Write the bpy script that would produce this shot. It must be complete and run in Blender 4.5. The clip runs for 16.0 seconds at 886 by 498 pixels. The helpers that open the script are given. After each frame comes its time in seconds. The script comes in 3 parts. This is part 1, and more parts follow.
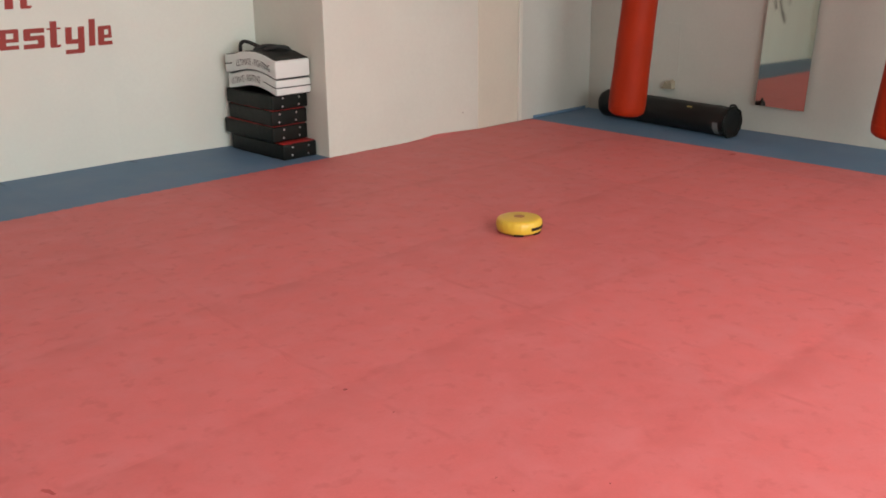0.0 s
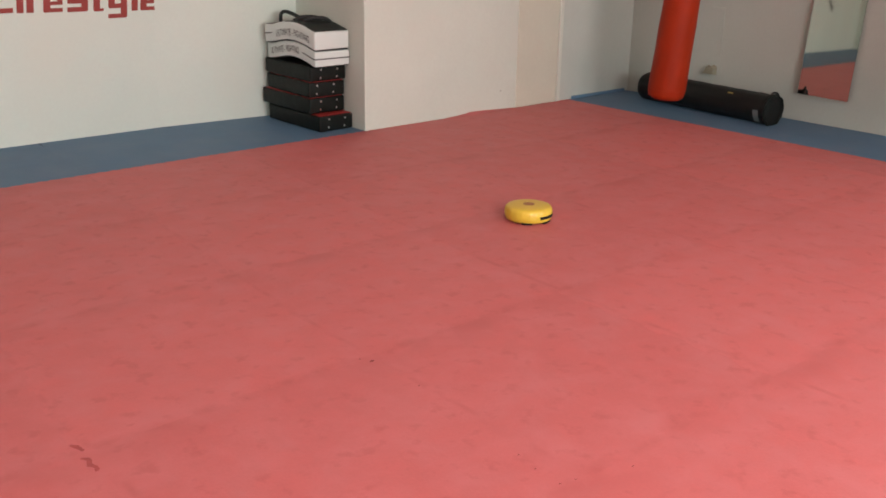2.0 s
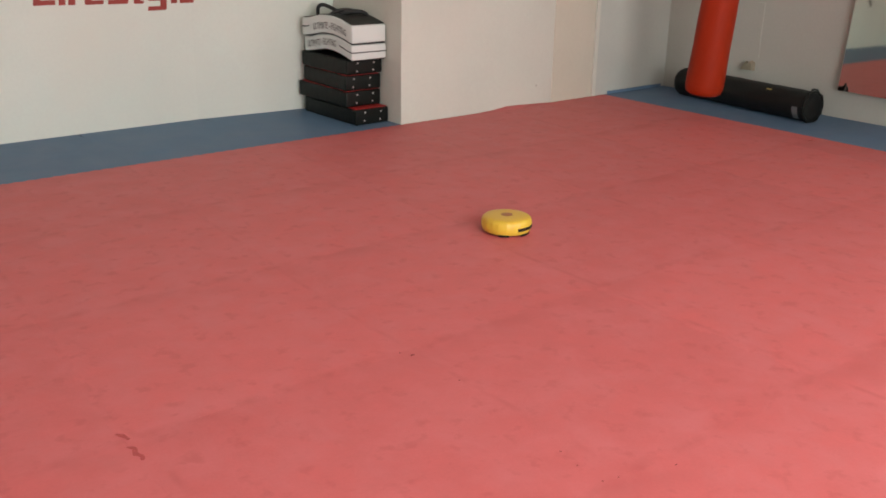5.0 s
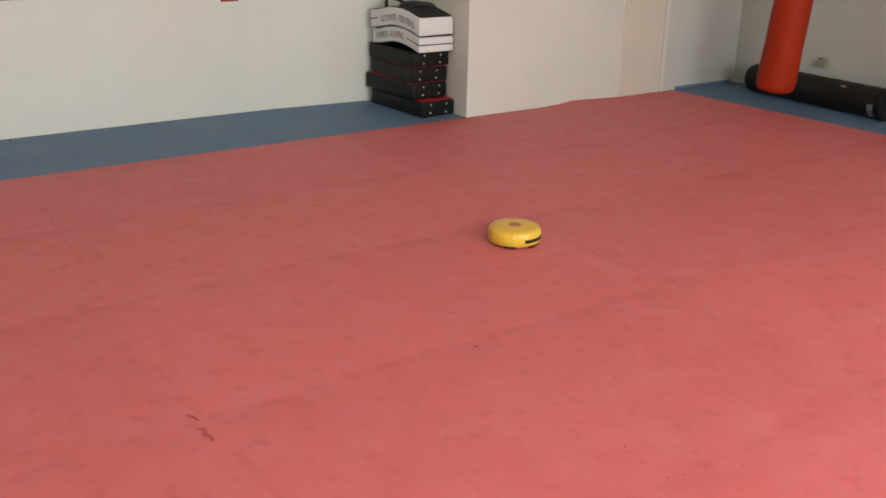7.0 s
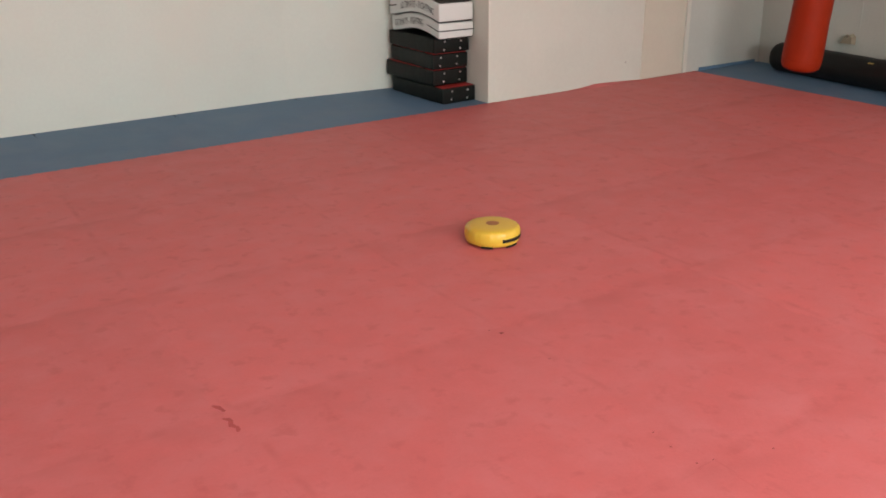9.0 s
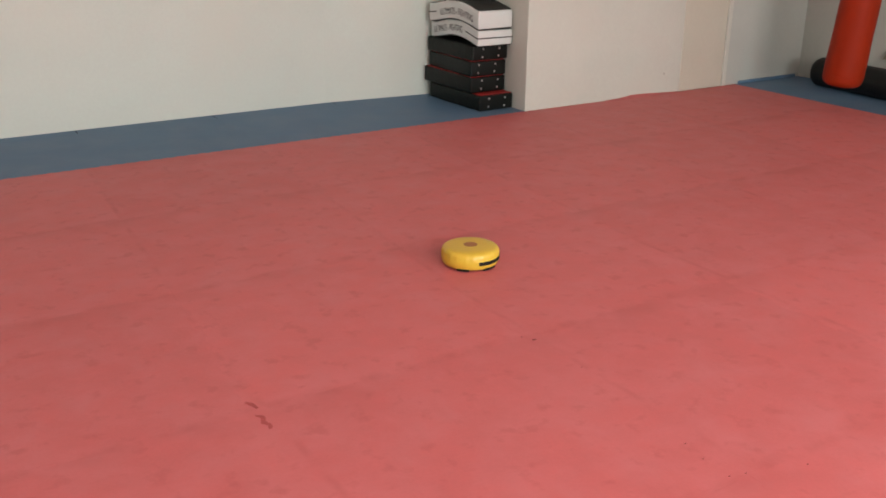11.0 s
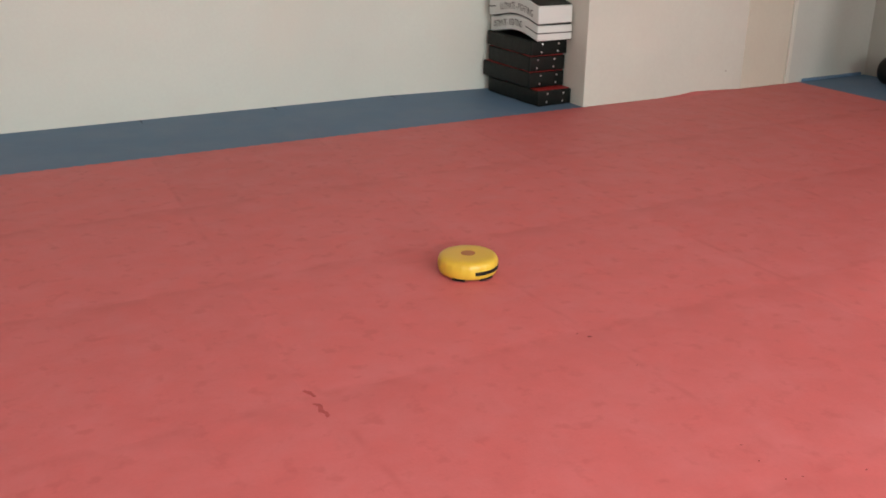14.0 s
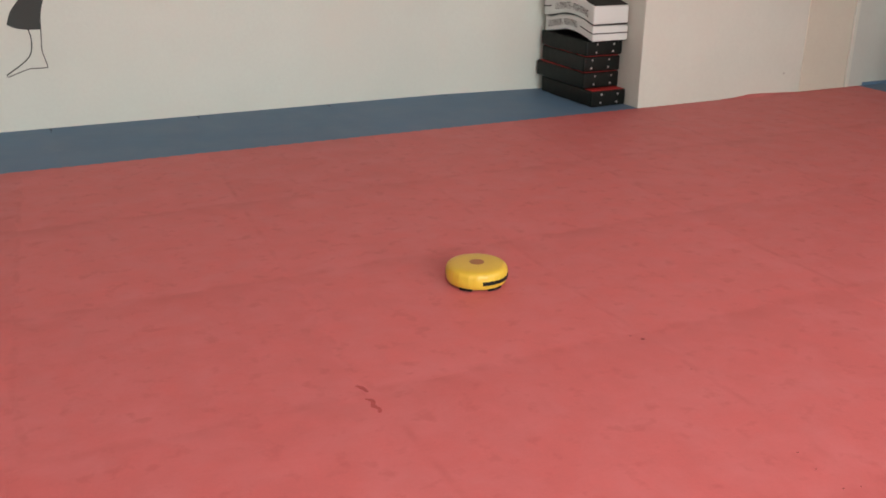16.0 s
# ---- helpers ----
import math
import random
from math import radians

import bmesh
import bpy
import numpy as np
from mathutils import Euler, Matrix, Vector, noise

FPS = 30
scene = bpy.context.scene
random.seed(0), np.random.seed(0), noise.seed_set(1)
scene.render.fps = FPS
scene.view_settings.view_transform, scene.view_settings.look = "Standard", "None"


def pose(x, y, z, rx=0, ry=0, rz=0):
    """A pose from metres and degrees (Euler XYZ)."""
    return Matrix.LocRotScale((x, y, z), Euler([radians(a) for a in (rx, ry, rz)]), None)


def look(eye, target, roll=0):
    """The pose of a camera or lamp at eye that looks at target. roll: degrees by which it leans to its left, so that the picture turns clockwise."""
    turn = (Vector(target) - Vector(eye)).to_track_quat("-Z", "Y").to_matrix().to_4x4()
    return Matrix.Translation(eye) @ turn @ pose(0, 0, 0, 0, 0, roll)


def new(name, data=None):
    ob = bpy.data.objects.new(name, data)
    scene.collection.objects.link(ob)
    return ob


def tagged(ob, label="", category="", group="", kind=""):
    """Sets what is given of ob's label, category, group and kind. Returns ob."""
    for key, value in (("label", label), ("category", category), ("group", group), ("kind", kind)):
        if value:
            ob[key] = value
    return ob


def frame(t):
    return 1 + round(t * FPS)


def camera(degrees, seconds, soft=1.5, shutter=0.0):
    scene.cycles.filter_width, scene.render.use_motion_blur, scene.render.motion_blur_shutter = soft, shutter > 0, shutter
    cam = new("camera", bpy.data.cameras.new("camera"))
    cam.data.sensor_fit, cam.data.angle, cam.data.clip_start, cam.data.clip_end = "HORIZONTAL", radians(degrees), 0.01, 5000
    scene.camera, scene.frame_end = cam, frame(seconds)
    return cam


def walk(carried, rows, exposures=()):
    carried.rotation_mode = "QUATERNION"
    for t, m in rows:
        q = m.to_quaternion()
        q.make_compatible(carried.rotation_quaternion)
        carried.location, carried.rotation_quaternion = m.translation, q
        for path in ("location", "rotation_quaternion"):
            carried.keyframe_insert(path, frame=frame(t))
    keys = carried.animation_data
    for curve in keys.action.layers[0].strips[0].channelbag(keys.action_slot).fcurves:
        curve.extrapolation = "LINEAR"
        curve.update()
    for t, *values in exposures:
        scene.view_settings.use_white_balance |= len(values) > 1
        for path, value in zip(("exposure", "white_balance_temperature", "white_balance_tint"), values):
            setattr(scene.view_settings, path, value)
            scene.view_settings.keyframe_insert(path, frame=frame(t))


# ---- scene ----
cam = camera(49.3, 16.0, soft=1.75)
PATH = [
    (0, (-1.816, -2.49, 1.481), (-0.512, -1.103, 0.87), -0.7),
    (0.5, (-1.813, -2.499, 1.476), (-0.525, -1.098, 0.861), -0.2),
    (1, (-1.823, -2.486, 1.474), (-0.553, -1.079, 0.836), 0.2),
    (1.5, (-1.821, -2.476, 1.472), (-0.561, -1.063, 0.827), 0.8),
    (2, (-1.816, -2.491, 1.47), (-0.57, -1.071, 0.817), 1.0),
    (2.5, (-1.802, -2.493, 1.467), (-0.565, -1.068, 0.805), 1.0),
    (3, (-1.804, -2.483, 1.464), (-0.577, -1.053, 0.792), 0.9),
    (3.2, (-1.809, -2.481, 1.465), (-0.586, -1.047, 0.796), 0.94),
    (5.3, (-1.859, -2.455, 1.473), (-0.663, -0.981, 0.803), 1.19),
    (5.5, (-1.864, -2.453, 1.474), (-0.693, -0.975, 0.807), 1.2),
    (6, (-1.871, -2.446, 1.476), (-0.725, -0.955, 0.796), 1.4),
    (6.5, (-1.873, -2.454, 1.471), (-0.776, -0.921, 0.802), 1.5),
    (7, (-1.878, -2.451, 1.466), (-0.777, -0.926, 0.786), 1.1),
    (7.5, (-1.87, -2.439, 1.455), (-0.779, -0.911, 0.766), 0.2),
    (8, (-1.864, -2.432, 1.448), (-0.782, -0.897, 0.76), 0.2),
    (8.5, (-1.864, -2.43, 1.45), (-0.793, -0.893, 0.751), 0.2),
    (9, (-1.864, -2.437, 1.457), (-0.809, -0.891, 0.752), -0.4),
    (9.5, (-1.871, -2.429, 1.445), (-0.837, -0.866, 0.747), -0.6),
    (9.7, (-1.873, -2.430, 1.445), (-0.843, -0.865, 0.744), -0.29),
    (11.8, (-1.890, -2.442, 1.450), (-0.891, -0.852, 0.762), 0.71),
    (12, (-1.892, -2.443, 1.45), (-0.902, -0.851, 0.754), 0.5),
    (12.5, (-1.896, -2.441, 1.456), (-0.919, -0.846, 0.748), 0.5),
    (13, (-1.893, -2.438, 1.456), (-0.94, -0.831, 0.743), 0.2),
    (13.5, (-1.893, -2.447, 1.461), (-0.956, -0.831, 0.746), 0.3),
    (14, (-1.907, -2.446, 1.458), (-0.998, -0.809, 0.755), 0.6),
    (14.5, (-1.911, -2.437, 1.459), (-1.035, -0.783, 0.754), 1.1),
    (15, (-1.913, -2.443, 1.458), (-1.051, -0.784, 0.749), 0.6),
    (15.5, (-1.915, -2.446, 1.456), (-1.085, -0.771, 0.745), -0.1),
    (16, (-1.932, -2.44, 1.456), (-1.109, -0.759, 0.751), 0.7),
]
walk(cam, [(t, look(eye, target, roll)) for t, eye, target, roll in PATH],
     [(0, 0.01), (6, -0.05), (16, -0.10)])


# ---- world, lights, exposure ----
world = bpy.data.worlds.new("sky")
scene.world = world
world.use_nodes = True
wn = world.node_tree
sky = wn.nodes.new("ShaderNodeTexSky")
sky.sky_type = "NISHITA"
sky.sun_disc = False
sky.sun_elevation, sky.sun_rotation = radians(33), radians(348.7)
wn.links.new(sky.outputs[0], wn.nodes["Background"].inputs[0])
wn.nodes["Background"].inputs[1].default_value = 0.12

sun = bpy.data.lights.new("sun", "SUN")
sun.energy, sun.angle, sun.color = 0.8, radians(10), (1.0, 0.95, 0.88)
new("sun", sun).matrix_world = look((-6, 30, 20), (0, 0, 0))


def window_light(name, x, y, z, width, height, target, watts, colour):
    data = bpy.data.lights.new(name, "AREA")
    data.shape, data.size, data.size_y = "RECTANGLE", width, height
    data.energy, data.color = watts, colour
    ob = new(name, data)
    ob.matrix_world = look((x, y, z), target)
    return ob


window_light("window_daylight", -0.45, -5.56, 1.75, 5.9, 2.0, (-0.45, 0, 1.75), 405, (0.98, 1.0, 0.98))
# fill lamp added out of view to brighten the floor on the right
window_light("window_daylight", 5.26, -4.0, 1.7, 1.7, 2.0, (0, -4.0, 1.7), 60, (0.98, 1.0, 1.0))



# ---- materials ----
def nodes_of(name):
    m = bpy.data.materials.new(name)
    m.use_nodes = True
    return m, m.node_tree, m.node_tree.nodes["Principled BSDF"]


def surface(name, colour, rough=0.6, vary=0.15, scale=3.0, fine=60.0, bump=0.05, dist=0.002, metal=0.0,
            coat=0.0, stain=None, stain_amount=0.0, specular=0.5, island=False, joint=None):
    """A procedural surface: base colour varied at a broad and a fine scale, grain relief, uneven gloss."""
    m, tree, bsdf = nodes_of(name)
    link = tree.links.new
    coord = tree.nodes.new("ShaderNodeTexCoord")
    geo = tree.nodes.new("ShaderNodeNewGeometry")
    broad = tree.nodes.new("ShaderNodeTexNoise")
    broad.inputs["Scale"].default_value, broad.inputs["Detail"].default_value = scale, 6
    grain = tree.nodes.new("ShaderNodeTexNoise")
    grain.inputs["Scale"].default_value, grain.inputs["Detail"].default_value = fine, 4
    link(geo.outputs["Position"], broad.inputs["Vector"])
    link(coord.outputs["Object"], grain.inputs["Vector"])
    add = tree.nodes.new("ShaderNodeMath")
    add.operation = "ADD"
    link(broad.outputs[0], add.inputs[0])
    half = tree.nodes.new("ShaderNodeMath")
    half.operation = "MULTIPLY"
    half.inputs[1].default_value = 0.5
    link(grain.outputs[0], half.inputs[0])
    link(half.outputs[0], add.inputs[1])
    ramp = tree.nodes.new("ShaderNodeMapRange")
    ramp.inputs["From Min"].default_value, ramp.inputs["From Max"].default_value = 0.45, 1.05
    ramp.inputs["To Min"].default_value, ramp.inputs["To Max"].default_value = 1 - vary, 1 + vary
    link(add.outputs[0], ramp.inputs["Value"])
    if island:
        info = tree.nodes.new("ShaderNodeObjectInfo")
        tone = tree.nodes.new("ShaderNodeMapRange")
        tone.inputs["To Min"].default_value, tone.inputs["To Max"].default_value = 0.95, 1.05
        link(info.outputs["Random"], tone.inputs["Value"])
        times = tree.nodes.new("ShaderNodeMath")
        times.operation = "MULTIPLY"
        link(ramp.outputs[0], times.inputs[0])
        link(tone.outputs[0], times.inputs[1])
        ramp = times
    scaled = tree.nodes.new("ShaderNodeVectorMath")
    scaled.operation = "SCALE"
    scaled.inputs[0].default_value = colour
    link(ramp.outputs[0], scaled.inputs["Scale"])
    out = scaled.outputs[0]
    if stain:
        spots = tree.nodes.new("ShaderNodeTexNoise")
        spots.inputs["Scale"].default_value, spots.inputs["Detail"].default_value = scale * 0.6, 9
        spots.inputs["Roughness"].default_value = 0.62
        spots.inputs["Distortion"].default_value = 0.25
        shift = tree.nodes.new("ShaderNodeVectorMath")
        shift.inputs[1].default_value = (7.3, 2.1, 4.4)
        link(geo.outputs["Position"], shift.inputs[0])
        link(shift.outputs[0], spots.inputs["Vector"])
        cut = tree.nodes.new("ShaderNodeMapRange")
        cut.inputs["From Min"].default_value, cut.inputs["From Max"].default_value = 0.42, 0.68
        cut.inputs["To Max"].default_value = stain_amount
        link(spots.outputs[0], cut.inputs["Value"])
        mix = tree.nodes.new("ShaderNodeMix")
        mix.data_type = "RGBA"
        mix.inputs[7].default_value = (*stain, 1)
        link(cut.outputs[0], mix.inputs[0])
        link(out, mix.inputs[6])
        out = mix.outputs[2]
    if joint:
        # dirt along the joints of the one-metre grid, in patches
        apart = tree.nodes.new("ShaderNodeSeparateXYZ")
        link(geo.outputs["Position"], apart.inputs[0])
        beyond = tree.nodes.new("ShaderNodeMath")
        beyond.operation = "MAXIMUM"
        link(apart.outputs[1], beyond.inputs[0])
        run = tree.nodes.new("ShaderNodeMath")
        run.operation = "MULTIPLY_ADD"
        run.inputs[1].default_value = -0.072
        link(beyond.outputs[0], run.inputs[0])
        link(apart.outputs[0], run.inputs[2])
        near = []
        for along in (run.outputs[0], apart.outputs[1]):
            ping = tree.nodes.new("ShaderNodeMath")
            ping.operation = "PINGPONG"
            ping.inputs[1].default_value = 0.5
            link(along, ping.inputs[0])
            near.append(ping)
        falls = []
        for ping, reach, amount in ((near[0], 0.022, 0.62), (near[1], 0.045, 0.75)):
            fall = tree.nodes.new("ShaderNodeMapRange")
            fall.interpolation_type = "SMOOTHSTEP"
            fall.inputs["From Min"].default_value, fall.inputs["From Max"].default_value = 0.0, reach
            fall.inputs["To Min"].default_value, fall.inputs["To Max"].default_value = amount, 0.0
            link(ping.outputs[0], fall.inputs["Value"])
            falls.append(fall)
        fall = tree.nodes.new("ShaderNodeMath")
        fall.operation = "MAXIMUM"
        link(falls[0].outputs[0], fall.inputs[0])
        link(falls[1].outputs[0], fall.inputs[1])
        patches = tree.nodes.new("ShaderNodeTexNoise")
        patches.inputs["Scale"].default_value, patches.inputs["Detail"].default_value = 8.0, 7
        link(geo.outputs["Position"], patches.inputs["Vector"])
        some = tree.nodes.new("ShaderNodeMapRange")
        some.inputs["From Min"].default_value, some.inputs["From Max"].default_value = 0.42, 0.72
        some.inputs["To Max"].default_value = 0.9
        link(patches.outputs[0], some.inputs["Value"])
        both = tree.nodes.new("ShaderNodeMath")
        both.operation = "MULTIPLY"
        link(fall.outputs[0], both.inputs[0])
        link(some.outputs[0], both.inputs[1])
        scuffs = tree.nodes.new("ShaderNodeTexNoise")
        scuffs.inputs["Scale"].default_value, scuffs.inputs["Detail"].default_value = 13.0, 3
        scuffs.inputs["Roughness"].default_value, scuffs.inputs["Distortion"].default_value = 0.55, 0.0
        link(geo.outputs["Position"], scuffs.inputs["Vector"])
        blots = tree.nodes.new("ShaderNodeMapRange")
        blots.inputs["From Min"].default_value, blots.inputs["From Max"].default_value = 0.57, 0.70
        blots.inputs["To Max"].default_value = 0.42
        link(scuffs.outputs[0], blots.inputs["Value"])
        most = tree.nodes.new("ShaderNodeMath")
        most.operation = "MAXIMUM"
        link(both.outputs[0], most.inputs[0])
        link(blots.outputs[0], most.inputs[1])
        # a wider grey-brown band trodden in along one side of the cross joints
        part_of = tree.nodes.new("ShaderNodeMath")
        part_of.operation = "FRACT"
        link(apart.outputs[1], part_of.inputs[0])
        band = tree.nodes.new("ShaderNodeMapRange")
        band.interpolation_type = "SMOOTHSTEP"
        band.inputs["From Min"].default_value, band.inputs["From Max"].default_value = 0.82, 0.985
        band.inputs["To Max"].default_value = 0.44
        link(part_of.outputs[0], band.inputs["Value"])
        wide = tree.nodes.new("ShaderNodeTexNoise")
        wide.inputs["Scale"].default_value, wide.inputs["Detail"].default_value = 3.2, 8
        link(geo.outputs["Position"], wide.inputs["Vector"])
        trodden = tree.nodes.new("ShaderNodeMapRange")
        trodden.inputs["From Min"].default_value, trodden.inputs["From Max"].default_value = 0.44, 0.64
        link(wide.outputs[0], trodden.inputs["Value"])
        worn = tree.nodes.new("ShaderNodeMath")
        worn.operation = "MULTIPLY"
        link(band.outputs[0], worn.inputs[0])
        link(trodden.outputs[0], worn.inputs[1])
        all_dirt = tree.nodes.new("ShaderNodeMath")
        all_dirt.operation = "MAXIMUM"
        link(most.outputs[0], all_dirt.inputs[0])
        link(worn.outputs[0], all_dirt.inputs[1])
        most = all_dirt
        grimy = tree.nodes.new("ShaderNodeMix")
        grimy.data_type = "RGBA"
        grimy.inputs[7].default_value = (*joint, 1)
        link(most.outputs[0], grimy.inputs[0])
        link(out, grimy.inputs[6])
        out = grimy.outputs[2]
    link(out, bsdf.inputs["Base Color"])
    gloss = tree.nodes.new("ShaderNodeMapRange")
    gloss.inputs["To Min"].default_value, gloss.inputs["To Max"].default_value = max(rough - 0.08, 0.02), min(rough + 0.08, 1)
    link(broad.outputs[0], gloss.inputs["Value"])
    link(gloss.outputs[0], bsdf.inputs["Roughness"])
    bsdf.inputs["Metallic"].default_value = metal
    bsdf.inputs["Coat Weight"].default_value = coat
    bsdf.inputs["Specular IOR Level"].default_value = specular
    if bump:
        bmp = tree.nodes.new("ShaderNodeBump")
        bmp.inputs["Strength"].default_value, bmp.inputs["Distance"].default_value = bump, dist
        link(add.outputs[0], bmp.inputs["Height"])
        link(bmp.outputs[0], bsdf.inputs["Normal"])
    return m


WALL = surface("wall_paint", (0.60, 0.625, 0.555), 0.75, 0.05, 1.6, 45, 0.25, 0.004, stain=(0.62, 0.605, 0.53), stain_amount=0.5)
MINT = surface("pale_wall_paint", (0.63, 0.676, 0.608), 0.75, 0.05, 1.6, 45, 0.25, 0.004, stain=(0.66, 0.665, 0.585), stain_amount=0.6)
# greyer than the other walls: the colour carries part of this wall's shade
DIMMED_WALL = surface("dimmed_wall_grey", (0.46, 0.49, 0.44), 0.75, 0.06, 1.6, 45, 0.25, 0.004, stain=(0.395, 0.425, 0.38), stain_amount=0.5)
# cooler and darker than WALL, for the light falling off at the pier's end
END_SHADE = surface("wall_end_shade", (0.515, 0.55, 0.50), 0.75, 0.06, 1.6, 45, 0.25, 0.004, stain=(0.48, 0.505, 0.455), stain_amount=0.5)
BEIGE = surface("aged_wall_paint", (0.595, 0.58, 0.48), 0.7, 0.05, 1.8, 40, 0.2, 0.003)
CEILING = surface("ceiling_paint", (0.78, 0.77, 0.74), 0.85, 0.04, 1.5, 50, 0.1)
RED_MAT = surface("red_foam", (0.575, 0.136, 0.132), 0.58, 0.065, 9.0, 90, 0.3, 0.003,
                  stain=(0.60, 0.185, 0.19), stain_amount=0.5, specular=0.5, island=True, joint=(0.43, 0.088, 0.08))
BLUE_MAT = surface("blue_foam", (0.095, 0.182, 0.285), 0.6, 0.10, 4.5, 90, 0.3, 0.003,
                   stain=(0.14, 0.215, 0.295), stain_amount=0.6, specular=0.4, island=True)
SCREED = surface("screed", (0.12, 0.11, 0.10), 0.9, 0.2, 2, 40, 0.2)
JOINT_DARK = surface("joint_dark", (0.028, 0.045, 0.07), 0.9, 0.2, 20, 200, 0.1)
DIRT = surface("ground_in_dirt", (0.42, 0.086, 0.079), 0.9, 0.3, 20, 200, 0.1)
SPECK = surface("dark_specks", (0.20, 0.042, 0.038), 0.9, 0.3, 20, 200, 0.1)
RED_VINYL = surface("red_vinyl", (0.305, 0.023, 0.004), 0.55, 0.14, 4, 160, 0.10, 0.001, specular=0.18)
BLACK_VINYL = surface("black_vinyl", (0.006, 0.006, 0.0055), 0.5, 0.25, 6, 150, 0.2, 0.002, specular=0.3)
BLACK_COVER = surface("black_coated_fabric", (0.0055, 0.0068, 0.0055), 0.45, 0.6, 16, 90, 0.7, 0.006, specular=0.2)
RED_FACE = surface("red_shield_face", (0.36, 0.02, 0.018), 0.5, 0.12, 6, 150, 0.1)
WHITE_VINYL = surface("white_vinyl", (0.66, 0.69, 0.66), 0.45, 0.04, 6, 150, 0.06)
WEB = surface("black_webbing", (0.02, 0.02, 0.019), 0.8, 0.25, 12, 400, 0.3)
YELLOW_VINYL = surface("yellow_vinyl", (0.66, 0.45, 0.045), 0.36, 0.06, 9, 130, 0.12, 0.002)
BROWN_PATCH = surface("brown_print", (0.36, 0.14, 0.045), 0.5, 0.1, 12, 150, 0.05)
BLACK_PLASTIC = surface("black_plastic", (0.010, 0.010, 0.009), 0.6, 0.2, 10, 100, 0.05, specular=0.2)
STEEL = surface("steel", (0.60, 0.59, 0.57), 0.32, 0.08, 20, 200, 0.05, metal=1.0)
RED_PAINT = surface("red_wall_lettering", (0.275, 0.028, 0.019), 0.6, 0.08, 5, 90, 0.1)
BLACK_PAINT = surface("black_wall_paint", (0.022, 0.026, 0.022), 0.6, 0.15, 5, 90, 0.1)
GREY_TAPE = surface("grey_tape", (0.13, 0.135, 0.135), 0.35, 0.1, 10, 150, 0.05)
YELLOW_MARK = surface("yellow_print", (0.36, 0.28, 0.08), 0.5, 0.1, 10, 150, 0.05)
PLUG_GREY = surface("grey_plastic_plug", (0.36, 0.35, 0.31), 0.6, 0.15, 20, 150, 0.1)
CREAM = surface("cream_plastic", (0.29, 0.265, 0.19), 0.55, 0.12, 20, 150, 0.1)
FRAME_PAINT = surface("window_frame_paint", (0.70, 0.70, 0.68), 0.5, 0.05, 4, 80, 0.05)
MIRROR, _t, _b = nodes_of("mirror_silver")
_b.inputs["Base Color"].default_value = (0.52, 0.53, 0.48, 1)
_b.inputs["Metallic"].default_value, _b.inputs["Roughness"].default_value = 1.0, 0.03
GLASS, _t, _b = nodes_of("window_glass")
_b.inputs["Base Color"].default_value = (1, 1, 1, 1)
_b.inputs["Transmission Weight"].default_value, _b.inputs["Roughness"].default_value = 1.0, 0.0


# ---- mesh helpers ----
def finish(name, bm, material, parent=None, label="", smooth=False):
    bmesh.ops.recalc_face_normals(bm, faces=bm.faces)
    data = bpy.data.meshes.new(name)
    bm.to_mesh(data)
    bm.free()
    data.materials.append(material)
    if smooth:
        for poly in data.polygons:
            poly.use_smooth = True
    ob = new(name, data)
    if parent:
        ob.parent = parent
    if label:
        tagged(ob, label)
    return ob


def part(name, bm, material, parent, label="", smooth=False):
    return finish(name, bm, material, parent, label, smooth)


def box(x0, x1, y0, y1, z0, z1, bevel=0.0, segments=2, bm=None):
    own = bmesh.new()
    bmesh.ops.create_cube(own, size=1)
    for v in own.verts:
        v.co = Vector(((x0 + x1) / 2 + v.co.x * (x1 - x0), (y0 + y1) / 2 + v.co.y * (y1 - y0), (z0 + z1) / 2 + v.co.z * (z1 - z0)))
    if bevel:
        bmesh.ops.bevel(own, geom=own.edges[:], offset=bevel, segments=segments, affect="EDGES", profile=0.5)
    if bm is None:
        return own
    data = bpy.data.meshes.new("piece")
    own.to_mesh(data)
    own.free()
    bm.from_mesh(data)
    bpy.data.meshes.remove(data)
    return bm


def lathe(profile, segments=64, wobble=0.0, seed=0.0):
    """A turned body round z from (radius, height) pairs, both ends closed; wobble creases it slightly."""
    bm = bmesh.new()
    rings = []
    for r, z in profile:
        ring = []
        for i in range(segments):
            a = 2 * math.pi * i / segments
            k = 1 + wobble * noise.noise(Vector((math.cos(a) * 4 + seed, math.sin(a) * 4, z * 9)))
            ring.append(bm.verts.new((r * k * math.cos(a), r * k * math.sin(a), z)))
        rings.append(ring)
    for a, b in zip(rings, rings[1:]):
        for i in range(segments):
            bm.faces.new((a[i], a[(i + 1) % segments], b[(i + 1) % segments], b[i]))
    bm.faces.new(rings[0][::-1])
    bm.faces.new(rings[-1])
    return bm


